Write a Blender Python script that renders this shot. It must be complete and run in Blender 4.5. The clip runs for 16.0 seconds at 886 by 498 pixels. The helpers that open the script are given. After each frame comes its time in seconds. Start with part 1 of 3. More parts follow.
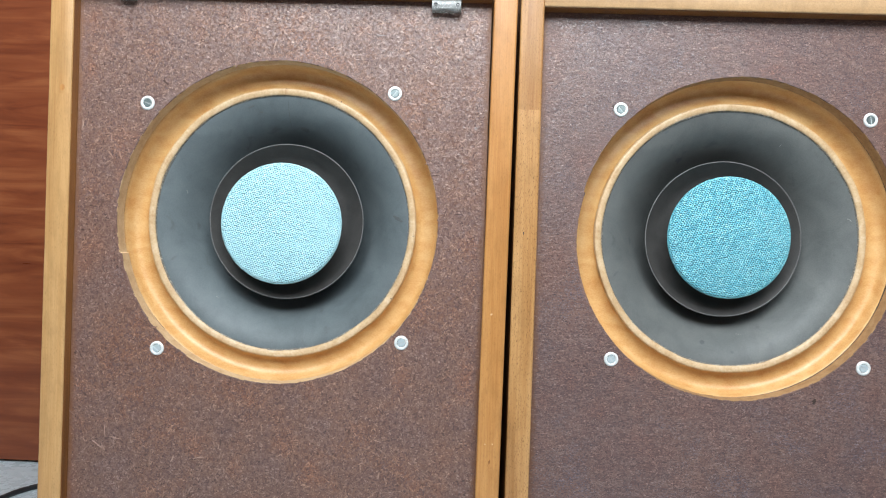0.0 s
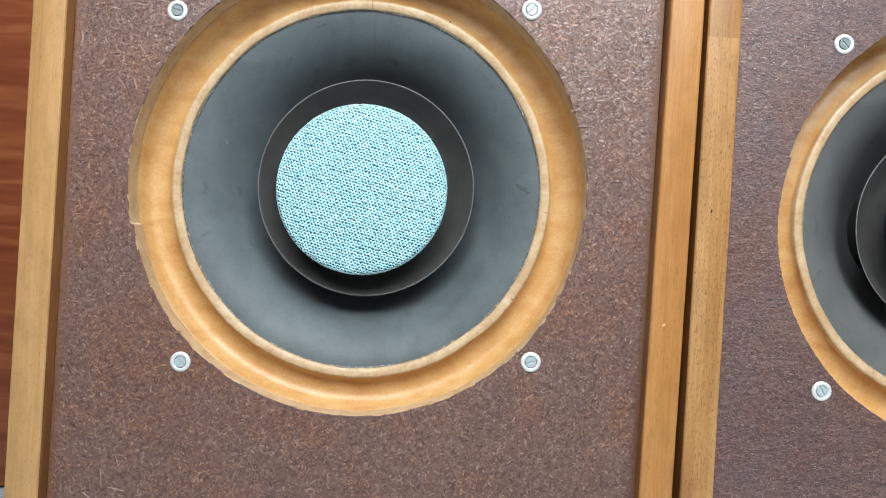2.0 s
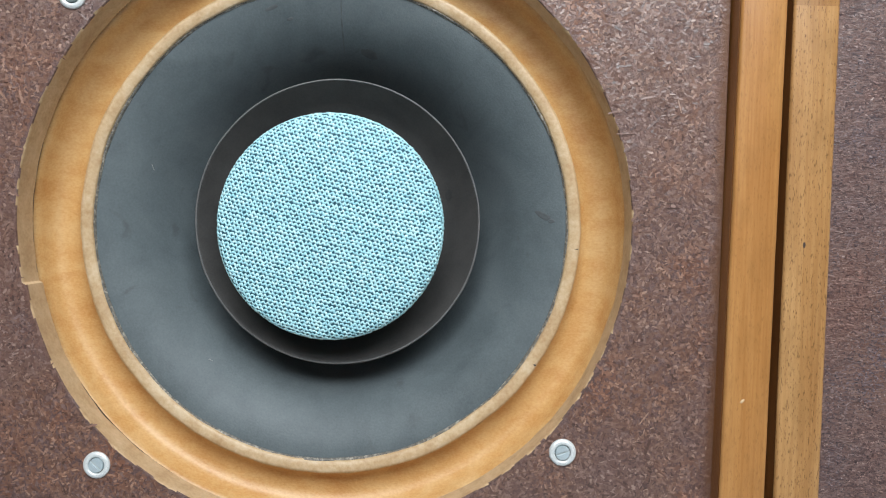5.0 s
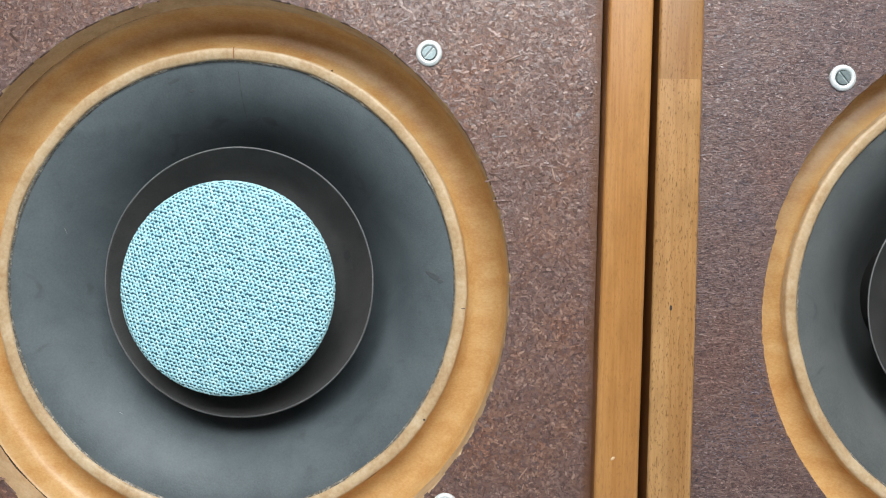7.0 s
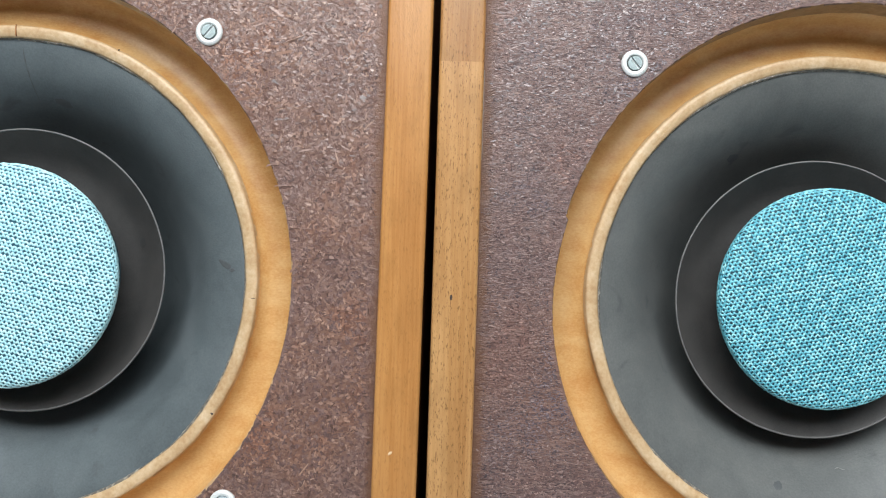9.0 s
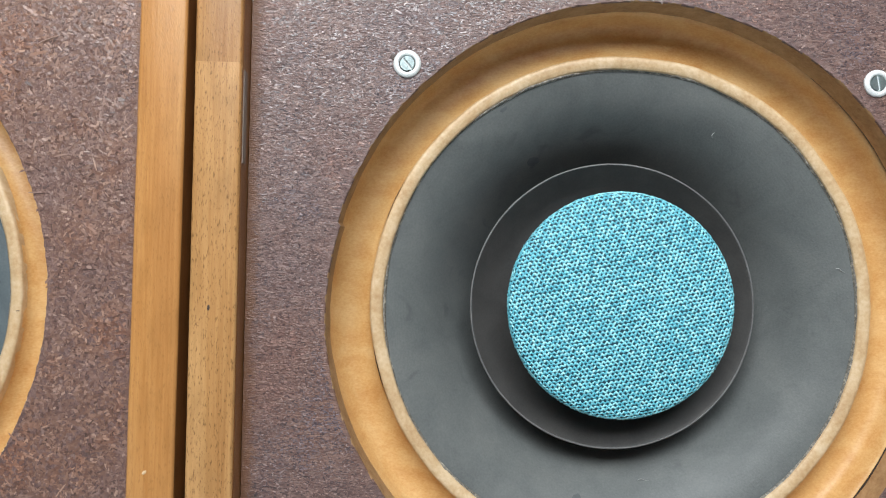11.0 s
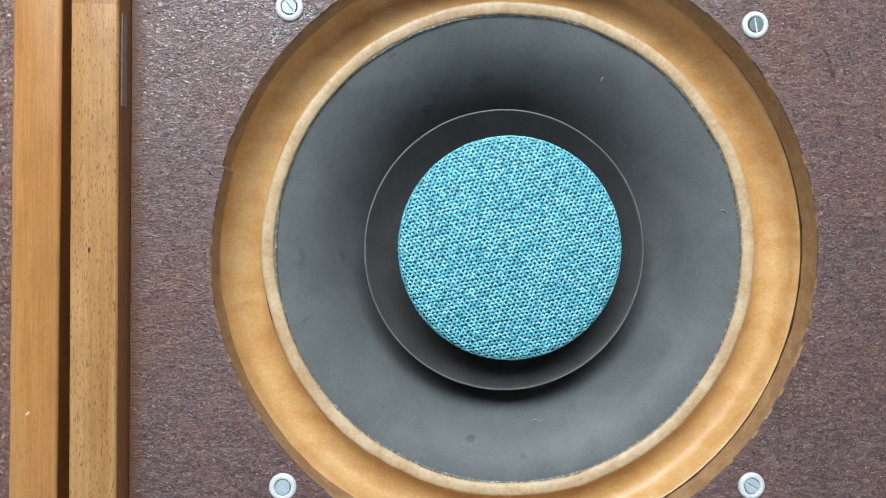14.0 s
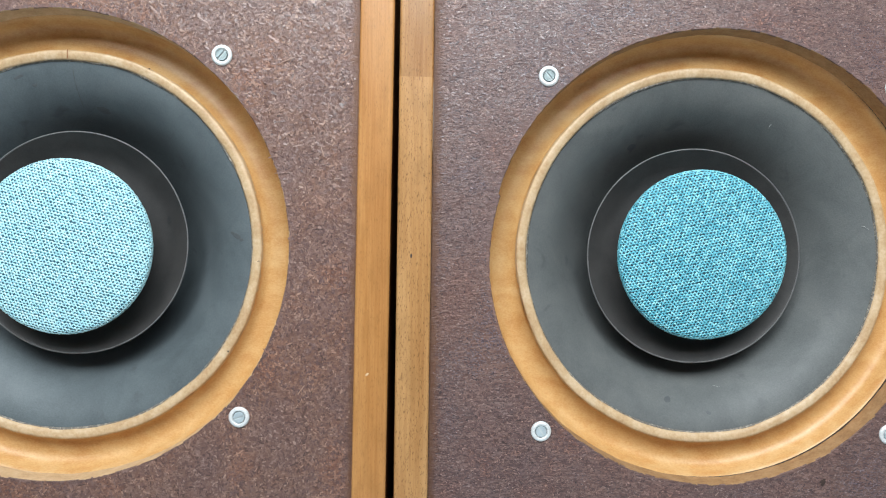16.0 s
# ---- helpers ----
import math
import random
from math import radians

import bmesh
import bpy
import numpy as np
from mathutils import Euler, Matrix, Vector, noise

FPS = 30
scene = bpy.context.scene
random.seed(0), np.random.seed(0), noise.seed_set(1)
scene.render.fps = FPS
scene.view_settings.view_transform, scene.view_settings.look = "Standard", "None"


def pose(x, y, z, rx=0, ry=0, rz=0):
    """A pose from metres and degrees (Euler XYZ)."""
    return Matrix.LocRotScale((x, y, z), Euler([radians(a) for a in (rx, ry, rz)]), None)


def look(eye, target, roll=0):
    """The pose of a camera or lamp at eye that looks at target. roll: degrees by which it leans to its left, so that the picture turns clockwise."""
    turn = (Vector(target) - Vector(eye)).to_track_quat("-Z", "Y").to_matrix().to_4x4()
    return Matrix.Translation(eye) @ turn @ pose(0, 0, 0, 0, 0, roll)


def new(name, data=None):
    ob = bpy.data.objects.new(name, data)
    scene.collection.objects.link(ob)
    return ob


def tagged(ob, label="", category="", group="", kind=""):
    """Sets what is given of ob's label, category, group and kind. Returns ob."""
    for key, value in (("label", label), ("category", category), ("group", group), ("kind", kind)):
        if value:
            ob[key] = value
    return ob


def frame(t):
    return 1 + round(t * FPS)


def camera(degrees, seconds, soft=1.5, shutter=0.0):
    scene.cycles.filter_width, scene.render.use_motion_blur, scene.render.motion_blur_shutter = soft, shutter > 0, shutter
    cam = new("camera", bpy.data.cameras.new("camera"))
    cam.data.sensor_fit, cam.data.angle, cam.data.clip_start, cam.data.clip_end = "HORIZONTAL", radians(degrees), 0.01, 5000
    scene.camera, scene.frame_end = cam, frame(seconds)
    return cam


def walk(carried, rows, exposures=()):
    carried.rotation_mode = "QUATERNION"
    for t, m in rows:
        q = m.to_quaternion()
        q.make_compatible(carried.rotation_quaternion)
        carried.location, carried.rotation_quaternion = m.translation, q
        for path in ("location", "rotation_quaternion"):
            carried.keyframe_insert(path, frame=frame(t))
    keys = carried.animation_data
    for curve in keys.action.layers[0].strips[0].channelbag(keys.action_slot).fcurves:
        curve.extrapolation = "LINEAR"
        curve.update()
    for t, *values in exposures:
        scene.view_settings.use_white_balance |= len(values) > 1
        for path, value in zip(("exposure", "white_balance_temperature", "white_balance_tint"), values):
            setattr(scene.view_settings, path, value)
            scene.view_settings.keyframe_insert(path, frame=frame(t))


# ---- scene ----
cam = camera(62.0, 16.0, soft=1.15)
PATH = [
    (0, (-0.03958, -0.59346, 0.35905), (-0.09238, 1.40578, 0.34321), 1.878),
    (0.5, (-0.0706, -0.5558, 0.35178), (-0.12505, 1.44345, 0.35867), 2.417),
    (1, (-0.10343, -0.50871, 0.35269), (-0.13509, 1.49104, 0.35017), 3.028),
    (1.5, (-0.12898, -0.45541, 0.34358), (-0.13575, 1.54457, 0.34959), 3.401),
    (2, (-0.14406, -0.42054, 0.33905), (-0.12646, 1.57939, 0.3384), 3.457),
    (2.5, (-0.15148, -0.38009, 0.33078), (-0.1331, 1.61969, 0.30726), 3.203),
    (3, (-0.15048, -0.35933, 0.33557), (-0.13328, 1.64027, 0.29963), 2.738),
    (3.2, (-0.15006, -0.34878, 0.3356), (-0.13385, 1.65081, 0.29871), 2.391),
    (5.3, (-0.13658, -0.31259, 0.38003), (-0.14734, 1.68661, 0.32445), 1.591),
    (5.5, (-0.13495, -0.31406, 0.38545), (-0.14742, 1.68535, 0.33832), 1.518),
    (6, (-0.12189, -0.31842, 0.39577), (-0.1382, 1.68119, 0.3597), 1.413),
    (6.5, (-0.09894, -0.32461, 0.40116), (-0.13326, 1.67487, 0.37134), 1.275),
    (7, (-0.08062, -0.32656, 0.3967), (-0.13772, 1.67239, 0.36654), 1.310),
    (7.5, (-0.05863, -0.32304, 0.3976), (-0.10926, 1.67598, 0.3611), 1.687),
    (8, (-0.04035, -0.31947, 0.39625), (-0.07629, 1.67988, 0.35999), 2.056),
    (8.5, (-0.017, -0.31929, 0.39536), (-0.0334, 1.68035, 0.36061), 1.992),
    (9, (0.00565, -0.31392, 0.39062), (-0.00357, 1.68603, 0.37939), 1.778),
    (9.5, (0.02966, -0.31019, 0.39121), (0.04022, 1.68976, 0.39887), 1.506),
    (10, (0.05125, -0.30754, 0.39395), (0.07903, 1.69225, 0.40289), 1.230),
    (10.2, (0.06189, -0.30591, 0.39369), (0.08044, 1.69395, 0.40781), 1.193),
    (12.3, (0.12427, -0.29985, 0.38881), (0.22326, 1.69759, 0.40931), 0.905),
    (12.5, (0.12843, -0.29907, 0.38976), (0.23117, 1.69819, 0.40957), 0.794),
    (13, (0.13738, -0.29946, 0.38278), (0.23483, 1.69811, 0.39675), 0.638),
    (13.5, (0.13864, -0.30006, 0.37894), (0.22952, 1.69787, 0.38282), 0.587),
    (14, (0.13684, -0.30757, 0.37407), (0.21669, 1.69072, 0.35237), 0.628),
    (14.5, (0.1107, -0.3315, 0.37023), (0.19903, 1.66646, 0.35152), 0.719),
    (15, (0.07334, -0.36067, 0.37723), (0.14343, 1.63784, 0.34469), 0.762),
    (15.5, (0.03831, -0.38959, 0.38035), (0.07954, 1.60973, 0.34894), 0.949),
    (16, (0.01621, -0.41184, 0.37982), (0.06234, 1.58734, 0.3459), 0.867),
]
EXPOSURE = [(0, 0.38, 6400, 9), (1.0, 0.36, 6500, 10), (2.5, 0.19, 6500, 10), (5.5, -0.05, 6450, 10), (7.0, 0.02, 6550, 10), (8.5, 0.14, 6600, 11), (10.0, 0.17, 6550, 10), (12.5, 0.16, 6400, 9), (14.5, 0.17, 6050, 7), (16.0, 0.19, 6350, 9)]
walk(cam, [(t, look(eye, target, roll)) for t, eye, target, roll in PATH], EXPOSURE)

# ---- light: daylight from a window behind and above the camera ----
world = bpy.data.worlds.new("daylight")
scene.world = world
world.use_nodes = True
wn, wl = world.node_tree.nodes, world.node_tree.links
sky = wn.new("ShaderNodeTexSky")
sky.sky_type, sky.sun_disc = "NISHITA", False
sky.sun_elevation, sky.sun_rotation = radians(40), radians(200)
wl.new(sky.outputs["Color"], wn["Background"].inputs["Color"])
wn["Background"].inputs["Strength"].default_value = 0.12

WIN_X, WIN_Y, WIN_Z, WIN_W, WIN_H = -0.02, -1.00, 1.55, 1.2, 1.30
day = bpy.data.lights.new("window_daylight", "AREA")
day.shape, day.size, day.size_y = "RECTANGLE", WIN_W, WIN_H
day.energy, day.color = 55, (0.90, 0.97, 1.0)
day_ob = new("window_daylight", day)
day_ob.matrix_world = pose(WIN_X, WIN_Y - 0.04, WIN_Z, 90, 0, 0)


# ---- materials ----
def links_of(name, rough=0.5, metal=0.0, spec=0.5):
    m = bpy.data.materials.new(name)
    m.use_nodes = True
    nt = m.node_tree
    b = nt.nodes["Principled BSDF"]
    b.inputs["Roughness"].default_value = rough
    b.inputs["Metallic"].default_value = metal
    b.inputs["Specular IOR Level"].default_value = spec
    return m, nt, b


def coords(nt, scale, random_shift=False):
    tc, mp = nt.nodes.new("ShaderNodeTexCoord"), nt.nodes.new("ShaderNodeMapping")
    mp.inputs["Scale"].default_value = scale
    nt.links.new(tc.outputs["Object"], mp.inputs["Vector"])
    if random_shift:
        info, mul = nt.nodes.new("ShaderNodeObjectInfo"), nt.nodes.new("ShaderNodeMath")
        mul.operation = "MULTIPLY"
        mul.inputs[1].default_value = 37.0
        nt.links.new(info.outputs["Random"], mul.inputs[0])
        nt.links.new(mul.outputs[0], mp.inputs["Location"])
    return mp.outputs["Vector"]


def noise_of(nt, vec, scale, detail=4.0, rough=0.55, distort=0.0):
    n = nt.nodes.new("ShaderNodeTexNoise")
    n.inputs["Scale"].default_value, n.inputs["Detail"].default_value = scale, detail
    n.inputs["Roughness"].default_value, n.inputs["Distortion"].default_value = rough, distort
    nt.links.new(vec, n.inputs["Vector"])
    return n.outputs["Fac"]


def ramp(nt, fac, stops):
    r = nt.nodes.new("ShaderNodeValToRGB")
    el = r.color_ramp.elements
    while len(el) < len(stops):
        el.new(0.5)
    for e, (p, c) in zip(el, stops):
        e.position, e.color = p, (*c, 1)
    nt.links.new(fac, r.inputs["Fac"])
    return r.outputs["Color"]


def mixed(nt, fac, a, b, kind="MIX"):
    m = nt.nodes.new("ShaderNodeMix")
    m.data_type, m.blend_type = "RGBA", kind
    for socket, v in ((m.inputs["Factor"], fac), (m.inputs["A"], a), (m.inputs["B"], b)):
        if isinstance(v, (int, float)):
            socket.default_value = v
        elif isinstance(v, tuple):
            socket.default_value = (*v, 1)
        else:
            nt.links.new(v, socket)
    return m.outputs["Result"]


def bumped(nt, b, height, strength, distance):
    n = nt.nodes.new("ShaderNodeBump")
    n.inputs["Strength"].default_value, n.inputs["Distance"].default_value = strength, distance
    nt.links.new(height, n.inputs["Height"])
    nt.links.new(n.outputs["Normal"], b.inputs["Normal"])


def roughened(nt, b, fac, low, high):
    r = nt.nodes.new("ShaderNodeMapRange")
    r.inputs["To Min"].default_value, r.inputs["To Max"].default_value = low, high
    nt.links.new(fac, r.inputs["Value"])
    nt.links.new(r.outputs["Result"], b.inputs["Roughness"])


def lipping_wood(name, light, mid, dark, pores, across=(1, 1, 0.06)):
    m, nt, b = links_of(name, 0.42)
    vec = coords(nt, across, True)
    broad = noise_of(nt, vec, 60, 3, 0.6, 0.6)
    col = ramp(nt, broad, [(0.3, dark), (0.5, mid), (0.72, light)])
    fine = noise_of(nt, coords(nt, (1, 1, 0.03 if across[2] < 1 else 1), True), 900, 2)
    col = mixed(nt, 0.25, col, ramp(nt, fine, [(0.35, dark), (0.6, light)]))
    blot = noise_of(nt, coords(nt, (1, 1, 0.45), True), 75, 5, 0.65)
    col = mixed(nt, ramp(nt, blot, [(0.48, (0, 0, 0)), (0.72, (0.7, 0.7, 0.7))]), col, tuple(0.72 * c for c in mid))
    pore = noise_of(nt, coords(nt, (1, 1, 0.24 if across[2] < 1 else 1), True), 1900, 3, 0.6)
    hole = ramp(nt, pore, [(0.57, (0, 0, 0)), (0.66, (pores, pores, pores))])
    col = mixed(nt, hole, col, tuple(0.45 * c for c in dark))
    nt.links.new(col, b.inputs["Base Color"])
    roughened(nt, b, broad, 0.26, 0.44)
    bumped(nt, b, pore, 0.25, 0.0004)
    return m


def chipboard(name, stretch, cold):
    m, nt, b = links_of(name, 0.42, spec=0.55)
    vec = coords(nt, stretch)
    vor = nt.nodes.new("ShaderNodeTexVoronoi")
    vor.inputs["Scale"].default_value, vor.inputs["Randomness"].default_value = 640, 1.0
    warp = nt.nodes.new("ShaderNodeTexNoise")
    warp.inputs["Scale"].default_value = 260
    nt.links.new(vec, warp.inputs["Vector"])
    add = nt.nodes.new("ShaderNodeVectorMath")
    add.operation = "MULTIPLY_ADD"
    add.inputs[1].default_value = (0.008, 0.008, 0.008)
    nt.links.new(warp.outputs["Color"], add.inputs[0])
    nt.links.new(vec, add.inputs[2])
    nt.links.new(add.outputs[0], vor.inputs["Vector"])
    sep = nt.nodes.new("ShaderNodeSeparateColor")
    nt.links.new(vor.outputs["Color"], sep.inputs[0])
    chip = ramp(nt, sep.outputs[0], [(0.0, (0.070, 0.037, 0.031)), (0.45, (0.150, 0.080, 0.065)), (0.8, (0.22, 0.128, 0.104)), (1.0, (0.32, 0.205, 0.165))])
    fine = noise_of(nt, vec, 1300, 3, 0.7)
    col = mixed(nt, 0.45, chip, ramp(nt, fine, [(0.3, (0.05, 0.028, 0.026)), (0.7, (0.28, 0.165, 0.138))]))
    cloud = noise_of(nt, coords(nt, (1, 1, 1)), 14, 4, 0.6)
    col = mixed(nt, ramp(nt, cloud, [(0.35, (0, 0, 0)), (0.7, (0.7, 0.7, 0.7))]), col, cold, "MULTIPLY")
    smear = noise_of(nt, coords(nt, (1, 1, 1)), 5.5, 3, 0.6)
    col = mixed(nt, ramp(nt, smear, [(0.5, (0, 0, 0)), (0.75, (0.5, 0.5, 0.5))]), col, (0.20, 0.080, 0.040))
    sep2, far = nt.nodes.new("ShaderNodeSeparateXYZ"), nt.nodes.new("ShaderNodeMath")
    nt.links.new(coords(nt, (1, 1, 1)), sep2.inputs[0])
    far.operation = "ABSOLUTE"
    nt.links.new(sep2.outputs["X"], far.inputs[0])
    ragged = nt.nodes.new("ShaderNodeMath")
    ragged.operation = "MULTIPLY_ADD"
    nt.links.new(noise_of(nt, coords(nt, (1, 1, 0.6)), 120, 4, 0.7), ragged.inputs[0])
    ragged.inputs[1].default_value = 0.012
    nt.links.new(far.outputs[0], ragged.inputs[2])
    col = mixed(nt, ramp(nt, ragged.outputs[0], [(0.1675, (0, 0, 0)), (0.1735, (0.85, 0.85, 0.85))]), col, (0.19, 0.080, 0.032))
    nt.links.new(col, b.inputs["Base Color"])
    roughened(nt, b, fine, 0.24, 0.46)
    bumped(nt, b, fine, 0.7, 0.0006)
    return m


def mottled(name, stops, scale, rough, bump=0.2, depth=0.0004, fine=900, spec=0.5, metal=0.0, stretch=(1, 1, 1)):
    m, nt, b = links_of(name, rough, metal, spec)
    broad = noise_of(nt, coords(nt, stretch), scale, 4, 0.6, 0.3)
    col = ramp(nt, broad, stops)
    small = noise_of(nt, coords(nt, stretch), fine, 3, 0.6)
    col = mixed(nt, 0.35, col, ramp(nt, small, [(0.3, stops[0][1]), (0.7, stops[-1][1])]))
    nt.links.new(col, b.inputs["Base Color"])
    roughened(nt, b, small, max(0.05, rough - 0.1), rough + 0.1)
    if bump:
        bumped(nt, b, small, bump, depth)
    return m


def island_coloured(name, stops, rough, spec=0.5, metal=0.0, clouds=()):
    m, nt, b = links_of(name, rough, metal, spec)
    geo = nt.nodes.new("ShaderNodeNewGeometry")
    col = ramp(nt, geo.outputs["Random Per Island"], stops)
    if clouds:
        cloud = noise_of(nt, coords(nt, (1, 1, 1)), 27, 6, 0.68)
        broad = noise_of(nt, coords(nt, (1, 1, 1)), 7, 3, 0.6)
        col = mixed(nt, ramp(nt, broad, [(0.45, (0, 0, 0)), (0.7, (0.8, 0.8, 0.8))]), col, (1.10, 0.95, 0.80), "MULTIPLY")
        col = mixed(nt, 0.95, col, ramp(nt, cloud, [(0.32, clouds[0]), (0.5, (0.92, 0.92, 0.92)), (0.68, clouds[1])]), "MULTIPLY")
    nt.links.new(col, b.inputs["Base Color"])
    return m


M_LIP_SMOOTH = lipping_wood("golden_lacquered_wood", (0.54, 0.275, 0.095), (0.45, 0.200, 0.057), (0.31, 0.118, 0.029), 0.25)
M_LIP_PORED = lipping_wood("open_pored_wood", (0.54, 0.305, 0.125), (0.43, 0.215, 0.075), (0.27, 0.115, 0.034), 0.75)
M_LIP_PALE = lipping_wood("pale_wood", (0.57, 0.34, 0.150), (0.50, 0.28, 0.110), (0.38, 0.19, 0.068), 0.35)
M_LIP_TOP = lipping_wood("golden_wood_crosswise", (0.52, 0.34, 0.185), (0.44, 0.27, 0.135), (0.31, 0.175, 0.075), 0.3, (0.06, 1, 1))
M_PANEL = lipping_wood("brown_stained_panel_wood", (0.36, 0.155, 0.048), (0.28, 0.112, 0.033), (0.17, 0.064, 0.019), 0.3)
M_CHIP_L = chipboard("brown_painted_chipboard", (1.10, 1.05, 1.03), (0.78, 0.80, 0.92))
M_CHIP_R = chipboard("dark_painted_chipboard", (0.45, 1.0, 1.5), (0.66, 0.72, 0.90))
M_FLAKE_L = island_coloured("wood_flakes", [(0.0, (0.078, 0.042, 0.034)), (0.15, (0.140, 0.075, 0.058)), (0.6, (0.210, 0.118, 0.090)), (0.9, (0.29, 0.178, 0.140)), (1.0, (0.41, 0.27, 0.21))], 0.34, 0.6, clouds=((0.80, 0.86, 1.0), (1.10, 0.92, 0.80)))
M_FLAKE_R = island_coloured("dark_wood_flakes", [(0.0, (0.044, 0.030, 0.033)), (0.2, (0.090, 0.060, 0.061)), (0.6, (0.175, 0.115, 0.108)), (0.9, (0.27, 0.185, 0.170)), (1.0, (0.40, 0.29, 0.26))], 0.28, 0.7, clouds=((0.66, 0.80, 1.04), (1.10, 0.84, 0.74)))
M_RAW = mottled("raw_chipboard_edge", [(0.3, (0.44, 0.27, 0.135)), (0.5, (0.58, 0.39, 0.215)), (0.7, (0.67, 0.48, 0.29))], 120, 0.75, 0.6, 0.0006, 700)
M_RAW_DARK = mottled("paint_stained_chipboard_edge", [(0.3, (0.24, 0.125, 0.050)), (0.5, (0.36, 0.205, 0.090)), (0.7, (0.47, 0.29, 0.145))], 140, 0.75, 0.6, 0.0006, 700)
M_SURR = mottled("treated_tan_cloth", [(0.28, (0.47, 0.205, 0.050)), (0.5, (0.60, 0.335, 0.120)), (0.74, (0.70, 0.460, 0.215))], 70, 0.42, 0.3, 0.0003, 1000, spec=0.55, stretch=(0.7, 1, 1.2))
M_STRIP = mottled("glued_cloth_edge", [(0.3, (0.42, 0.25, 0.115)), (0.5, (0.54, 0.365, 0.20)), (0.74, (0.69, 0.54, 0.36))], 110, 0.45, 0.4, 0.0005, 600)
M_GLUE = mottled("speckled_dry_glue", [(0.42, (0.045, 0.042, 0.038)), (0.55, (0.15, 0.135, 0.115)), (0.66, (0.50, 0.45, 0.37))], 500, 0.4, 0.3, 0.0003, 1500)


def cone_paper(name, tint, ribs):
    """Grey paper with fine turned ribs, blotches and rubbed patches."""
    m, nt, b = links_of(name, 0.5, spec=0.42)
    broad = noise_of(nt, coords(nt, (1, 1, 1)), 30, 5, 0.62, 0.4)
    col = ramp(nt, broad, [(0.28, (0.064, 0.075, 0.080)), (0.5, (0.106, 0.119, 0.124)), (0.74, (0.146, 0.157, 0.160))])
    small = noise_of(nt, coords(nt, (1, 1, 1)), 1100, 3, 0.6)
    col = mixed(nt, 0.3, col, ramp(nt, small, [(0.3, (0.07, 0.075, 0.077)), (0.7, (0.16, 0.165, 0.162))]))
    col = mixed(nt, 1.0, col, tint, "MULTIPLY")
    rub = noise_of(nt, coords(nt, (1, 1, 1)), 62, 3, 0.55, 0.8)
    col = mixed(nt, ramp(nt, rub, [(0.64, (0, 0, 0)), (0.74, (0.5, 0.5, 0.5))]), col, (0.060, 0.066, 0.068))
    nt.links.new(col, b.inputs["Base Color"])
    flat, size, wave, sine = (nt.nodes.new(k) for k in ("ShaderNodeVectorMath", "ShaderNodeVectorMath", "ShaderNodeMath", "ShaderNodeMath"))
    flat.operation, size.operation, wave.operation, sine.operation = "MULTIPLY", "LENGTH", "MULTIPLY", "SINE"
    flat.inputs[1].default_value = (1, 0, 1)
    wave.inputs[1].default_value = 5200.0
    nt.links.new(coords(nt, (1, 1, 1)), flat.inputs[0])
    nt.links.new(flat.outputs[0], size.inputs[0])
    nt.links.new(size.outputs["Value"], wave.inputs[0])
    nt.links.new(wave.outputs[0], sine.inputs[0])
    both = nt.nodes.new("ShaderNodeMath")
    both.operation = "MULTIPLY_ADD"
    both.inputs[1].default_value = ribs
    nt.links.new(sine.outputs[0], both.inputs[0])
    nt.links.new(small, both.inputs[2])
    roughened(nt, b, small, 0.42, 0.62)
    bumped(nt, b, both.outputs[0], 0.35, 0.0003)
    return m


M_CONE_L = cone_paper("blue_grey_paper_cone", (0.94, 1.02, 1.05), 0.03)
M_CONE_R = cone_paper("brown_grey_paper_cone", (1.04, 1.0, 0.95), 0.05)
M_WHIZ = mottled("dark_paper_horn", [(0.3, (0.032, 0.031, 0.030)), (0.5, (0.048, 0.045, 0.043)), (0.7, (0.066, 0.061, 0.058))], 50, 0.55, 0.2, 0.0003, 1200, 0.3)
M_RIM = mottled("worn_paper_rim", [(0.3, (0.10, 0.10, 0.10)), (0.7, (0.19, 0.185, 0.18))], 200, 0.6, 0.2)
M_BACKING = mottled("dark_teal_cloth_backing", [(0.3, (0.008, 0.055, 0.085)), (0.7, (0.022, 0.105, 0.150))], 300, 0.7)
M_BACKING_R = mottled("deep_teal_cloth_backing", [(0.3, (0.004, 0.032, 0.048)), (0.7, (0.010, 0.060, 0.085))], 300, 0.7)
# Same cloth on both caps; the left one's sheen is in its paler colour.
M_KNIT_L = island_coloured("sheen_paled_blue_thread", [(0.0, (0.36, 0.68, 0.76)), (0.5, (0.45, 0.78, 0.84)), (1.0, (0.58, 0.87, 0.90))], 0.30, 0.9)
M_KNIT_R = island_coloured("teal_blue_knitted_thread", [(0.0, (0.070, 0.37, 0.47)), (0.5, (0.135, 0.51, 0.61)), (1.0, (0.34, 0.74, 0.80))], 0.30, 0.9)
M_ZINC = mottled("zinc_plated_steel", [(0.3, (0.22, 0.27, 0.27)), (0.7, (0.36, 0.42, 0.42))], 300, 0.36, 0.1, 0.0001, 2000, metal=0.85)
M_ZINC_PALE = mottled("pale_zinc_plated_steel", [(0.3, (0.46, 0.54, 0.57)), (0.7, (0.60, 0.67, 0.70))], 300, 0.34, 0.1, 0.0001, 2000, metal=0.25)
M_WASHER = mottled("pale_nickel_washer", [(0.3, (0.76, 0.78, 0.77)), (0.7, (0.88, 0.89, 0.87))], 300, 0.30, 0.1, 0.0001, 2000, metal=0.25)
M_SLOT = mottled("bright_slot", [(0.3, (0.50, 0.55, 0.55)), (0.7, (0.66, 0.70, 0.70))], 300, 0.4)
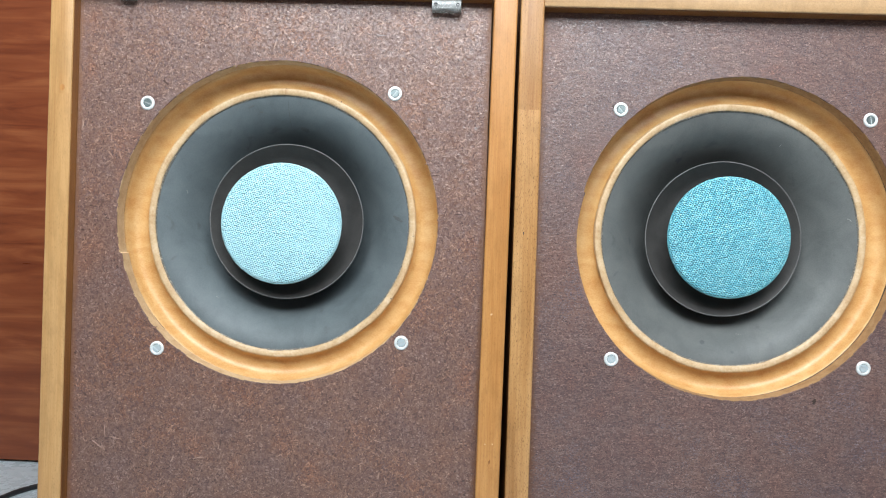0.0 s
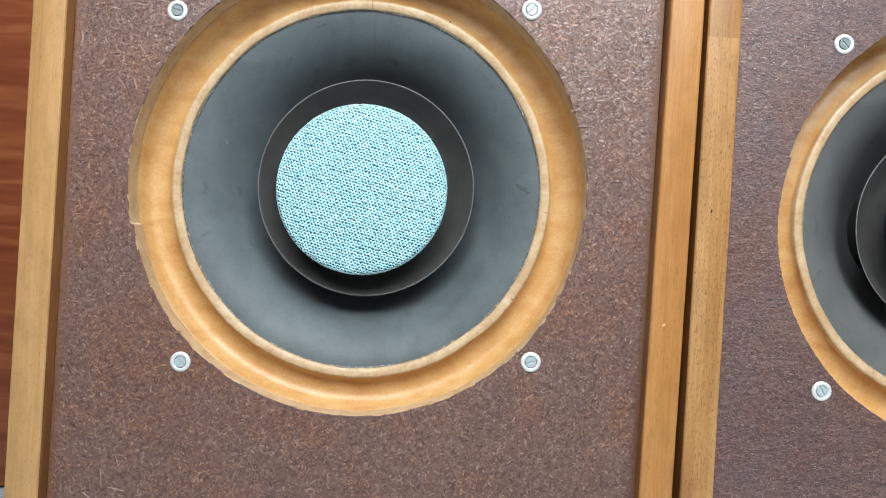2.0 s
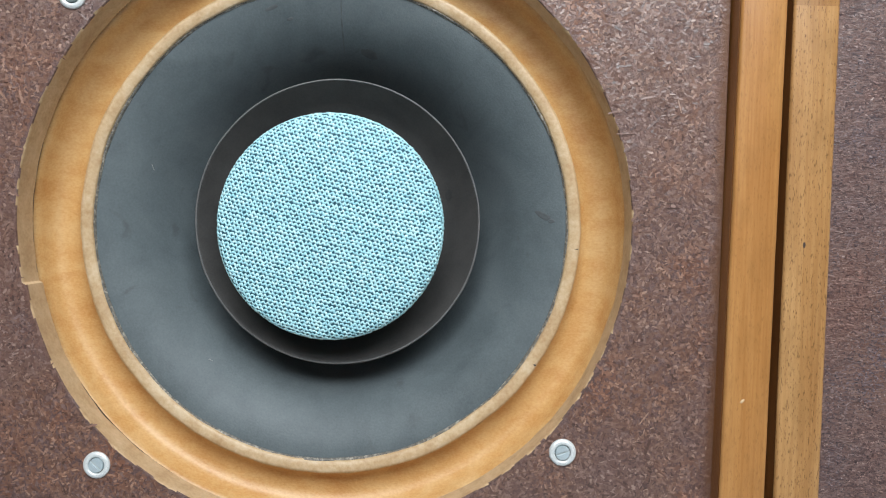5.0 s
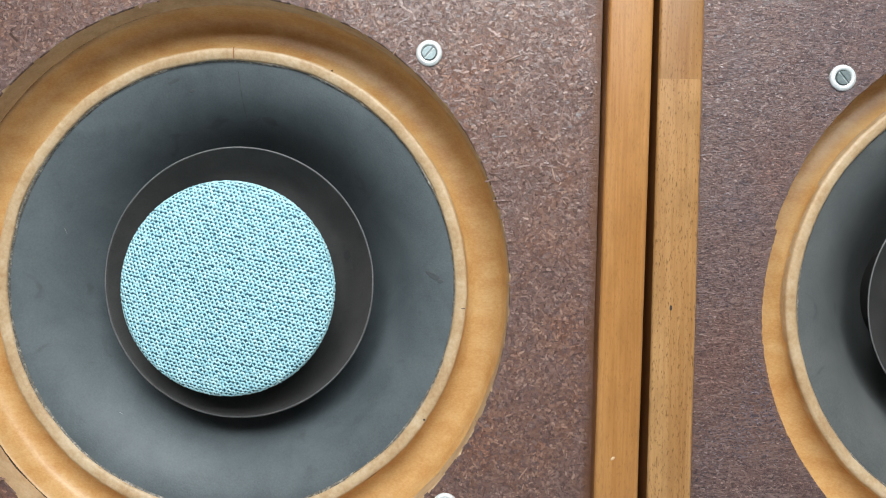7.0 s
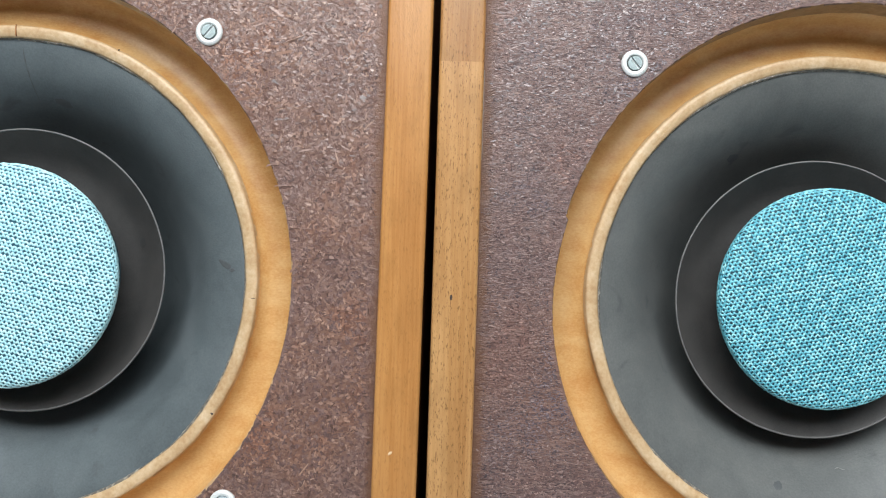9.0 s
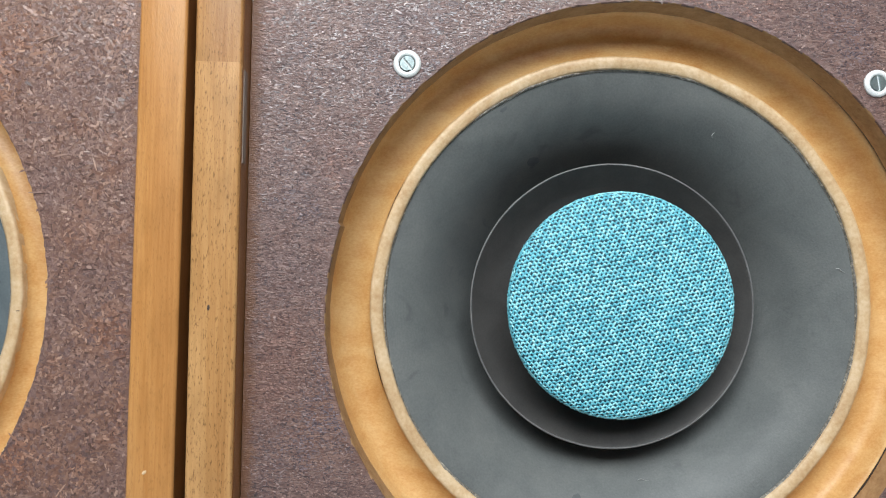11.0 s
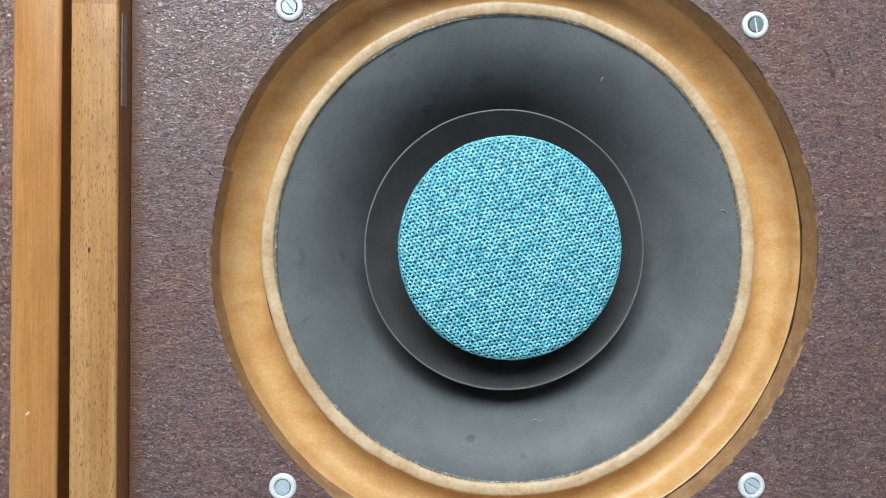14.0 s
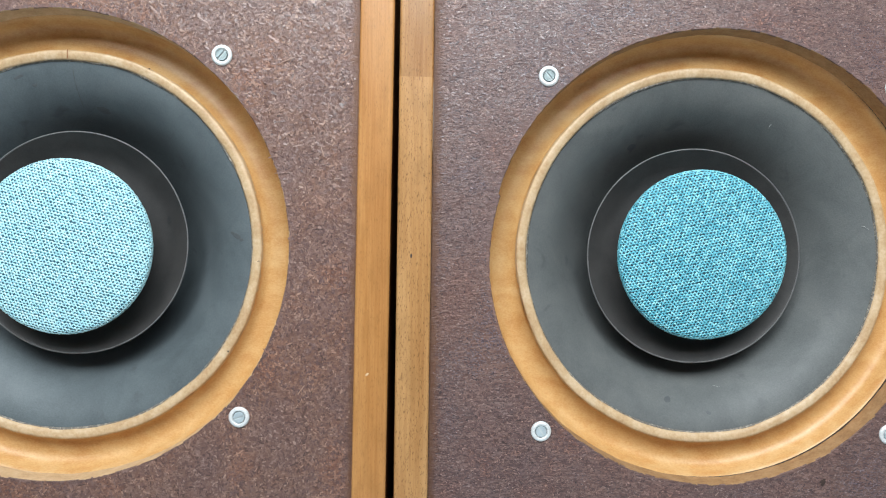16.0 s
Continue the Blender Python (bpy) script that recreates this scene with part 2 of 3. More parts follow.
M_MARK = mottled("dark_mark", [(0.3, (0.035, 0.022, 0.018)), (0.7, (0.07, 0.042, 0.032))], 300, 0.6)
M_CONE_STAIN = mottled("dark_paper_smudge", [(0.3, (0.064, 0.071, 0.073)), (0.7, (0.092, 0.100, 0.103))], 300, 0.55, 0.2)
M_WHIZ_STAIN = mottled("dark_horn_smudge", [(0.3, (0.022, 0.022, 0.022)), (0.7, (0.032, 0.031, 0.030))], 300, 0.6, 0.2)
M_TAPE = mottled("grey_brown_tape", [(0.3, (0.20, 0.15, 0.12)), (0.7, (0.30, 0.24, 0.20))], 300, 0.5)
M_LINT = mottled("grey_lint", [(0.3, (0.26, 0.26, 0.25)), (0.7, (0.40, 0.40, 0.38))], 300, 0.8)
M_SPLINTER = mottled("pinkish_splinter", [(0.3, (0.25, 0.15, 0.115)), (0.7, (0.38, 0.25, 0.20))], 300, 0.6)
M_PALEMARK = mottled("bare_pale_wood", [(0.3, (0.58, 0.38, 0.20)), (0.7, (0.72, 0.52, 0.32))], 300, 0.6)
M_CATCH = mottled("milky_plastic", [(0.3, (0.42, 0.43, 0.42)), (0.7, (0.58, 0.59, 0.58))], 200, 0.25)
M_CATCH.node_tree.nodes["Principled BSDF"].inputs["Transmission Weight"].default_value = 0.55
M_CABLE = mottled("black_rubber", [(0.3, (0.010, 0.011, 0.013)), (0.7, (0.022, 0.023, 0.026))], 200, 0.45)
M_FLOOR = mottled("pale_grey_tile", [(0.3, (0.49, 0.57, 0.61)), (0.7, (0.57, 0.65, 0.69))], 9, 0.28, 0, 0, 60)
M_WALL = mottled("greyish_wall_paint", [(0.3, (0.27, 0.265, 0.255)), (0.7, (0.32, 0.315, 0.30))], 3, 0.8, 0.2, 0.001, 200)
M_DARKPLY = mottled("dark_inner_ply", [(0.3, (0.05, 0.03, 0.02)), (0.7, (0.09, 0.05, 0.03))], 20, 0.8)


def veneer_panel():
    m, nt, b = links_of("glossy_red_brown_veneer", 0.25)
    wave = noise_of(nt, coords(nt, (0.10, 1, 1.0)), 45, 5, 0.6, 1.2)
    col = ramp(nt, wave, [(0.32, (0.13, 0.030, 0.012)), (0.5, (0.20, 0.052, 0.019)), (0.68, (0.28, 0.088, 0.032))])
    broad = noise_of(nt, coords(nt, (1, 1, 1)), 5, 3)
    col = mixed(nt, ramp(nt, broad, [(0.4, (0, 0, 0)), (0.7, (0.5, 0.5, 0.5))]), col, (0.15, 0.032, 0.012))
    nt.links.new(col, b.inputs["Base Color"])
    roughened(nt, b, wave, 0.24, 0.36)
    return m


M_VENEER = veneer_panel()


# ---- mesh helpers ----
def finish(name, bm, material, smooth=False):
    me = bpy.data.meshes.new(name)
    bm.normal_update()
    bm.to_mesh(me)
    bm.free()
    for m in material if isinstance(material, (list, tuple)) else [material]:
        me.materials.append(m)
    if smooth:
        me.polygons.foreach_set("use_smooth", [True] * len(me.polygons))
    return me


def thing(name, base, label, category, group=""):
    ob = new(name)
    ob.location = base
    ob.empty_display_size = 0.02
    return tagged(ob, label, category, group)


def base_of(ob):
    while ob.parent:
        ob = ob.parent
    return Vector(ob.location)


def part(name, bm, material, parent, label="", smooth=False):
    """Links a bmesh, given in world places, as one mesh under a thing or a part."""
    bm.transform(Matrix.Translation(-base_of(parent)))
    ob = new(name, finish(name, bm, material, smooth))
    ob.parent = parent
    return tagged(ob, label)


def setting(name, bm, material, label, category):
    return tagged(new(name, finish(name, bm, material)), label, category, kind="structure")


def box(x0, x1, y0, y1, z0, z1, bevel=0.0, bm=None):
    own = bm or bmesh.new()
    made = bmesh.ops.create_cube(own, size=1.0, matrix=Matrix.LocRotScale(((x0 + x1) / 2, (y0 + y1) / 2, (z0 + z1) / 2), None, (x1 - x0, y1 - y0, z1 - z0)))
    if bevel:
        edges = list({e for v in made["verts"] for e in v.link_edges})
        bmesh.ops.bevel(own, geom=edges, offset=bevel, segments=2, profile=0.6, affect="EDGES")
    return own


def leaning(bm, lean):
    """Sets an upright part out of plumb, sideways."""
    for v in bm.verts:
        v.co.x += lean * (v.co.z - 0.37)
    return bm


def board(x0, x1, y0, y1, z0, z1, along="z", round_by=0.0012, wobble=0.00035, seed=0.0):
    """A board with rounded, slightly worn long edges."""
    bm = bmesh.new()
    a0, a1 = (x0, x1) if along == "z" else (z0, z1)
    l0, l1 = (z0, z1) if along == "z" else (x0, x1)
    r, section = round_by, []
    for cx, cy, start in ((a1 - r, y1 - r, 0), (a0 + r, y1 - r, 90), (a0 + r, y0 + r, 180), (a1 - r, y0 + r, 270)):
        for k in range(3):
            ang = radians(start + 45 * k)
            section.append((cx + r * math.cos(ang), cy + r * math.sin(ang)))
    n = max(2, int((l1 - l0) / 0.006))
    rings = []
    for i in range(n + 1):
        l = l0 + (l1 - l0) * i / n
        ring = []
        for a, y in section:
            side = 1 if a > (a0 + a1) / 2 else -1
            worn = noise.noise((l * 55 + seed, side * 3.1, y0 * 9)) * wobble + max(0, noise.noise((l * 160 + seed, side * 7.7, 1.3)) - 0.35) * wobble * 3
            aa = a - side * abs(worn) * (1.0 if y < (y0 + y1) / 2 else 0.0)
            yy = y + (noise.noise((l * 30 + seed, a * 90, 5.0)) * wobble * 0.6 if y < (y0 + y1) / 2 else 0)
            ring.append(bm.verts.new((aa, yy, l) if along == "z" else (l, yy, aa)))
        rings.append(ring)
    m = len(section)
    for p, q in zip(rings, rings[1:]):
        for k in range(m):
            bm.faces.new((p[k], p[(k + 1) % m], q[(k + 1) % m], q[k]))
    for ring in (list(reversed(rings[0])), rings[-1]):
        for e in bm.faces.new(ring).edges:
            e.smooth = False
    bmesh.ops.recalc_face_normals(bm, faces=bm.faces[:])
    return bm


def lathe(profile, centre, steps=128, closed=False, uneven=0.0, seed=0.0):
    """A shape turned about the axis through centre along y. profile: (radius, depth), from the outside in."""
    bm = bmesh.new()
    cx, cy, cz = centre
    rows = []
    for r, y in profile:
        if r < 1e-6:
            rows.append([bm.verts.new((cx, cy + y, cz))] * steps)
            continue
        row = []
        for k in range(steps):
            ang = 2 * math.pi * k / steps
            c, s = math.cos(ang), math.sin(ang)
            dr = uneven * noise.noise((c * 4 + seed, s * 4, y * 60)) + uneven * 0.5 * noise.noise((c * 17 + seed, s * 17, y * 90))
            row.append(bm.verts.new((cx + (r + dr) * c, cy + y + uneven * 0.6 * noise.noise((c * 6, s * 6 + seed, r * 80)), cz + (r + dr) * s)))
        rows.append(row)
    pairs = list(zip(rows, rows[1:])) + ([(rows[-1], rows[0])] if closed else [])
    for p, q in pairs:
        for k in range(steps):
            j = (k + 1) % steps
            corners = list(dict.fromkeys((p[k], p[j], q[j], q[k])))
            if len(corners) > 2:
                bm.faces.new(corners)
    bmesh.ops.recalc_face_normals(bm, faces=bm.faces[:])
    return bm


def joined(verts, faces, name, material, parent, label="", smooth=False):
    """A part of many small pieces, as one mesh."""
    me = bpy.data.meshes.new(name)
    base = base_of(parent)
    me.from_pydata([tuple(Vector(v) - base) for v in verts], [], faces)
    me.materials.append(material)
    if smooth:
        me.polygons.foreach_set("use_smooth", [True] * len(me.polygons))
    ob = new(name, me)
    ob.parent = parent
    return tagged(ob, label, kind="stuff")


# ---- the room ----
RX0, RX1, RY0, RY1, RZ = -1.7, 1.7, -1.00, 0.523, 2.4
setting("floor", box(RX0 - 0.1, RX1 + 0.1, RY0 - 0.1, RY1 + 0.12, -0.1, 0), M_FLOOR, "pale grey smooth floor under the loudspeakers", "floor")
setting("ceiling", box(RX0 - 0.1, RX1 + 0.1, RY0 - 0.1, RY1 + 0.12, RZ, RZ + 0.1), M_WALL, "plain grey ceiling", "ceiling")
setting("wall_west", box(RX0 - 0.1, RX0, RY0, RY1, 0, RZ), M_WALL, "plain grey painted wall", "wall")
setting("wall_east", box(RX1, RX1 + 0.1, RY0, RY1, 0, RZ), M_WALL, "plain grey painted wall", "wall")
setting("wall_north", box(RX0 - 0.1, RX1 + 0.1, RY1, RY1 + 0.12, 0.004, RZ), M_VENEER, "glossy red-brown veneered wood panelling behind the loudspeakers", "wall panelling")
south = bmesh.new()
wx0, wx1, wz0, wz1 = WIN_X - WIN_W / 2, WIN_X + WIN_W / 2, WIN_Z - WIN_H / 2, WIN_Z + WIN_H / 2
for x0, x1, z0, z1 in ((RX0 - 0.1, wx0, 0, RZ), (wx1, RX1 + 0.1, 0, RZ), (wx0, wx1, 0, wz0), (wx0, wx1, wz1, RZ)):
    box(x0, x1, RY0 - 0.1, RY0, z0, z1, bm=south)
setting("wall_south", south, M_WALL, "plain grey wall with a wide window opening", "wall")


# ---- loudspeaker cabinets ----
TH = 0.0187
Z_IN, Z_TOP = 0.548, 0.566
DEPTH = 0.30


def hole_radius(ang, radius, seed, notch):
    c, s = math.cos(ang), math.sin(ang)
    r = radius + 0.0006 * noise.noise((c * 3 + seed, s * 3, 0)) + 0.00015 * noise.noise((c * 14 + seed, s * 14, 2.0))
    d = (math.degrees(ang) - notch) % 360
    if d < 22:
        r -= 0.0014 * (1 - d / 22)
    return r


def baffle_mesh(x0, x1, z0, z1, y, thick, cx, cz, radius, seed, notch):
    """A board with a round hole sawn through it; the sawn face shows raw board."""
    bm = bmesh.new()
    n = 720
    inner_f, inner_m, inner_b, outer_f, outer_b = [], [], [], [], []
    corner_angles = [math.atan2(z - cz, x - cx) % (2 * math.pi) for x, z in ((x1, z1), (x0, z1), (x0, z0), (x1, z0))]
    angles = [2 * math.pi * k / n for k in range(n)]
    for ca in corner_angles:
        k = min(range(n), key=lambda i: abs(angles[i] - ca))
        angles[k] = ca
    for ang in angles:
        c, s = math.cos(ang), math.sin(ang)
        r = hole_radius(ang, radius, seed, notch)
        chip = 0.0003 + 0.0006 * max(0, noise.noise((c * 60 + seed, s * 60, 8.0))) + 0.0004 * noise.noise((c * 38 + seed, s * 38, 2.0)) + 0.0003 * noise.noise((c * 110 + seed, s * 110, 7.0))
        chip = max(0.00005, chip)
        t = min((x1 - cx) / c if c > 1e-9 else 9, (x0 - cx) / c if c < -1e-9 else 9, (z1 - cz) / s if s > 1e-9 else 9, (z0 - cz) / s if s < -1e-9 else 9)
        rb = r - 0.0004 + 0.0003 * noise.noise((c * 14, s * 14 + seed, 6.0))
        inner_f.append(bm.verts.new((cx + (r + chip) * c, y, cz + (r + chip) * s)))
        inner_m.append(bm.verts.new((cx + r * c, y + 0.0008, cz + r * s)))
        inner_b.append(bm.verts.new((cx + rb * c, y + thick, cz + rb * s)))
        outer_f.append(bm.verts.new((cx + t * c, y, cz + t * s)))
        outer_b.append(bm.verts.new((cx + t * c, y + thick, cz + t * s)))
    for k in range(n):
        j = (k + 1) % n
        bm.faces.new((inner_f[k], inner_f[j], outer_f[j], outer_f[k]))
        for a, b2 in ((inner_f, inner_m), (inner_m, inner_b)):
            painted = a is inner_f and noise.noise((math.cos(angles[k]) * 17, math.sin(angles[k]) * 17 + seed, 3.0)) > -0.05
            bm.faces.new((a[k], a[j], b2[j], b2[k])).material_index = 0 if painted else 1
        bm.faces.new((inner_b[k], inner_b[j], outer_b[j], outer_b[k]))
        bm.faces.new((outer_f[k], outer_f[j], outer_b[j], outer_b[k]))
    bmesh.ops.recalc_face_normals(bm, faces=bm.faces[:])
    return bm


def flakes(count, x0, x1, z0, z1, y, cx, cz, radius, level, size, rng):
    """Flat chips of wood pressed into the face of a chipboard. level: how many lie across; size: that of the chips."""
    verts, faces = [], []
    while len(faces) < count:
        x, z = rng.uniform(x0, x1), rng.uniform(z0, z1)
        if math.hypot(x - cx, z - cz) < radius + 0.0010 + 0.0010 * rng.random():
            continue
        if min(x - x0, x1 - x) < 0.007 * rng.random():
            continue
        ang = rng.gauss(0, 0.25) if rng.random() < level else rng.uniform(0, math.pi)
        half = size * (0.0005 + 0.0009 * rng.random() ** 2 + (0.0022 if rng.random() < 0.025 else 0))
        wide = size * (0.00020 + 0.00038 * rng.random() ** 1.5)
        c, s = math.cos(ang), math.sin(ang)
        lift = 0.00005 + 0.00010 * rng.random()
        tu, tv = rng.uniform(-0.06, 0.06) * wide, rng.uniform(-0.16, 0.16) * wide
        skew = rng.uniform(-0.5, 0.5) * wide
        i = len(verts)
        for u, v, du, dv in ((-half, -wide * 0.6 + skew, -1, -1), (half * 0.5, -wide, 1, -1), (half, skew, 1, 0), (half * 0.6, wide * 0.8, 1, 1), (-half * 0.8, wide, -1, 1)):
            verts.append((x + u * c - v * s, y - max(0.00001, lift + du * tu + dv * tv), z + u * s + v * c))
        faces.append((i, i + 1, i + 2, i + 3, i + 4))
    return verts, faces


def screw_meshes():
    """A cup washer and a slotted screw head, facing -y at the origin."""
    washer = finish("cup_washer", lathe([(0.0058, 0.0), (0.0058, -0.0005), (0.0055, -0.0010), (0.0047, -0.0014), (0.0038, -0.0014), (0.0034, -0.0008), (0.0034, 0.0)], (0, 0, 0), 28, True), M_WASHER, True)
    head = bmesh.new()
    for side in (1, -1):
        top, low = [], []
        for k in range(13):
            a = radians(10 + 160 * k / 12)
            px, pz = 0.0032 * math.cos(a), side * 0.0032 * math.sin(a)
            top.append(head.verts.new((px * 0.93, -0.0016, pz * 0.93)))
            low.append(head.verts.new((px, -0.0003, pz)))
        head.faces.new(top)
        for k in range(13):
            j = (k + 1) % 13
            head.faces.new((top[k], top[j], low[j], low[k]))
    bmesh.ops.recalc_face_normals(head, faces=head.faces[:])
    head = finish("screw_head", head, M_ZINC)
    pale = head.copy()
    pale.materials[0] = M_ZINC_PALE
    floor = finish("slot", lathe([(0.0031, 0.0), (0.0031, -0.0008), (0.0, -0.0008)], (0, 0, 0), 20), M_SLOT)
    return washer, head, pale, floor


SCREW = screw_meshes()


def add_screw(parent, x, y, z, turn, pale_head):
    washer, head, pale, slot = SCREW
    ob = new("screw", pale if pale_head else head)
    ob.parent = parent
    ob.location = Vector((x, y, z)) - base_of(parent)
    ob.rotation_euler = (0, radians(turn), 0)
    tagged(ob, "slotted zinc screw in a pale cup washer")
    for name, me in (("cup_washer", washer), ("slot", slot)):
        sub = new(name, me)
        sub.parent = ob


def cabinet(x0, x1, z_in, yf, yb, cx, cz, radius, lips_left, lips_right, chip_mats, screws, count, level, size, seed, notch, leans, raw, label):
    """leans: how far each side is out of plumb. yf: the front of the edges; yb: the face of the baffle. lips: (from, to, material) up each front edge."""
    ob = thing("loudspeaker_cabinet", ((x0 + x1) / 2, (yf + DEPTH) / 2, 0), label, "loudspeaker", "pair of loudspeakers")
    ys = yf + 0.0026
    part("side_panel", leaning(box(x0 + 0.0004, x0 + TH, ys, DEPTH, 0, (z_in + 0.018)), leans[0]), M_PANEL, ob)
    part("side_panel", leaning(box(x1 - TH, x1 - 0.0004, ys, DEPTH, 0, (z_in + 0.018)), leans[1]), M_PANEL, ob)
    part("top_panel", box(x0 + TH, x1 - TH, ys, DEPTH, z_in, (z_in + 0.018)), M_PANEL, ob)
    part("bottom_panel", box(x0 + TH, x1 - TH, ys, DEPTH, 0.0, TH), M_PANEL, ob)
    part("back_panel", box(x0 + TH, x1 - TH, DEPTH - 0.012, DEPTH, TH, z_in), M_DARKPLY, ob)
    for (a, b), lips, lean in (((x0, x0 + TH), lips_left, leans[0]), ((x1 - TH, x1), lips_right, leans[1])):
        for z0, z1, mat in lips:
            part("edge_strip", leaning(board(a, b, yf, ys, z0, z1, "z", seed=seed + a), lean), mat, ob, "golden solid wood edge strip", True)
    part("edge_strip", board(x0 + TH, x1 - TH, yf, ys, z_in, (z_in + 0.018), "x", seed=seed + 9), M_LIP_TOP, ob, "golden solid wood edge strip", True)
    part("edge_strip", board(x0 + TH, x1 - TH, yf, ys, 0, TH, "x", seed=seed + 5), M_LIP_TOP, ob, "golden solid wood edge strip", True)
    bx0, bx1, bz0, bz1 = x0 + TH + 0.0003, x1 - TH - 0.0003, TH + 0.0003, z_in - 0.0003
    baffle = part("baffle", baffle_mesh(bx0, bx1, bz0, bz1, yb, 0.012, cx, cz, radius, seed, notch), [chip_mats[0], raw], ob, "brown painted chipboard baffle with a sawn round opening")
    rng = random.Random(int(seed * 10) + 3)
    verts, faces = flakes(count, bx0 + 0.002, bx1 - 0.002, 0.12, bz1 - 0.002, yb, cx, cz, radius, level, size, rng)
    joined(verts, faces, "chip_layer", chip_mats[1], baffle, "pressed wood chips")
    for sx, sz, turn in screws:
        add_screw(ob, sx, yb, sz, turn, sz < cz)
    return ob


CONE = [(0.1030, 0.0195), (0.0990, 0.0209), (0.0945, 0.0231), (0.0900, 0.0261), (0.0850, 0.0306), (0.0805, 0.0355), (0.0764, 0.0404), (0.0715, 0.0467), (0.0660, 0.0540), (0.0600, 0.0618), (0.0530, 0.0709), (0.0380, 0.0890)]
HORN = [(0.0646, 0.0302), (0.0637, 0.0311), (0.0610, 0.0333), (0.0560, 0.0374), (0.0525, 0.0397), (0.0485, 0.0412), (0.0440, 0.0420), (0.0390, 0.0424)]


def depth_at(profile, r):
    """The depth of a turned face at a radius."""
    for (r1, d1), (r0, d0) in zip(profile, profile[1:]):
        if r0 <= r <= r1:
            return d0 + (d1 - d0) * (r - r0) / (r1 - r0)
    return profile[0][1] if r > profile[0][0] else profile[-1][1]


def driver(cx, yb, cz, rc, hole, cap_scale, cap_shift, cap_off, whiz_shift, whiz_off, knit, backing, paper, fine, seed, turn, label):
    """A chassis loudspeaker clamped behind the opening: yb is the back face of the baffle, hole the opening's radius."""
    y0 = yb - 0.012
    ob = thing("speaker_driver", (cx, yb, cz), label, "speaker driver", "drivers of the pair of loudspeakers")
    c = (cx, y0, cz)
    # Gasket ring coloured black to draw the shadow gap behind the opening.
    part("shadow_gap_gasket", lathe([(0.146, 0.0121), (hole + 0.0005, 0.0121), (hole + 0.0005, 0.0136), (0.146, 0.0136)], c, 96, True), M_CABLE, ob)
    ro = rc + 0.0057
    part("surround", lathe([(0.1455, 0.0138), (hole + 0.0012, 0.0138), (hole - 0.0003, 0.0150), (hole - 0.0012, 0.0186), (hole - 0.0026, 0.0220), (hole - 0.0050, 0.0243), (hole - 0.0085, 0.0251), (0.1178, 0.0248), (0.1152, 0.0237), (ro + 0.0012, 0.0220), (ro + 0.0002, 0.0206), (ro, 0.0185)], c, 160, uneven=0.0004, seed=seed), M_SURR, ob, "tan treated cloth surround", True)
    part("glued_edge", lathe([(ro + 0.0004, 0.0219), (ro, 0.0174), (ro - 0.0004, 0.0167), (ro - 0.0016, 0.0164), (ro - 0.0036, 0.0167), (rc + 0.0008, 0.0172), (rc, 0.0178), (rc + 0.0009, 0.0199)], c, 260, uneven=0.0005, seed=seed + 3), M_STRIP, ob, "pale glued inner edge of the surround", True)
    cone = [(rc + 0.0010, 0.0187), (rc - 0.0006, 0.0190)] + CONE
    part("glue_seam", lathe([(rc - 0.0007, 0.0190), (rc - 0.0003, 0.0182), (rc + 0.0003, 0.0178), (rc + 0.0008, 0.0184)], c, 300, uneven=0.0005, seed=seed + 7), M_GLUE, ob, "speckled line of dry glue", True)
    part("cone", lathe(cone, c, 160, uneven=0.00015, seed=seed), paper, ob, "matt dark grey paper cone", True)
    cw = (cx + whiz_off[0], y0 + whiz_shift, cz + whiz_off[1])
    horn = list(reversed(HORN)) + [(0.0652, 0.0302), (0.0644, 0.0316), (0.0615, 0.0340), (0.0565, 0.0382), (0.0530, 0.0406), (0.0490, 0.0421), (0.0445, 0.0430), (0.0400, 0.0436), (0.0392, 0.0870)]
    whiz = part("whizzer_cone", lathe(horn, cw, 128, uneven=0.00012, seed=seed), M_WHIZ, ob, "dark paper whizzer cone", True)
    part("rim", lathe([(0.0645, 0.0302), (0.0649, 0.0298), (0.0654, 0.0302), (0.0649, 0.0306)], cw, 128, True, uneven=0.00015, seed=seed), M_RIM, whiz, "worn pale rim", True)
    cap_profile = [(0.0400, 0.0500), (0.0418, 0.0420), (0.0448, 0.0345), (0.0476, 0.0285), (0.0496, 0.0245), (0.0503, 0.0217), (0.0497, 0.0199), (0.0478, 0.0186), (0.041, 0.0173), (0.028, 0.0160), (0.014, 0.0152), (0.0, 0.0150)]
    cap_profile = [(r * cap_scale, d + cap_shift) for r, d in cap_profile]
    kx, kz = cx + cap_off[0], cz + cap_off[1]
    cap = part("dust_cap", lathe(cap_profile, (kx, y0, kz), 96), backing, ob, "round dust cap under pale blue knitted cloth", True)
    rng = random.Random(int(seed * 7) + 1)
    line = [(0.0, 0.0)]
    pts = list(reversed(cap_profile[2:]))
    for (r0, d0), (r1, d1) in zip(pts, pts[1:]):
        line.append((line[-1][0] + math.hypot(r1 - r0, d1 - d0), 0))
    lengths = [a for a, _ in line]
    total = lengths[-1]

    def on_cap(u, v):
        """Cloth wrapped over the cap: (u, v) metres from the middle, to a place and its normal."""
        rho = math.hypot(u, v)
        k = 0
        while k < len(lengths) - 2 and lengths[k + 1] < rho:
            k += 1
        f = (rho - lengths[k]) / (lengths[k + 1] - lengths[k])
        r = pts[k][0] + f * (pts[k + 1][0] - pts[k][0])
        d = pts[k][1] + f * (pts[k + 1][1] - pts[k][1])
        dr, dd = pts[k + 1][0] - pts[k][0], pts[k + 1][1] - pts[k][1]
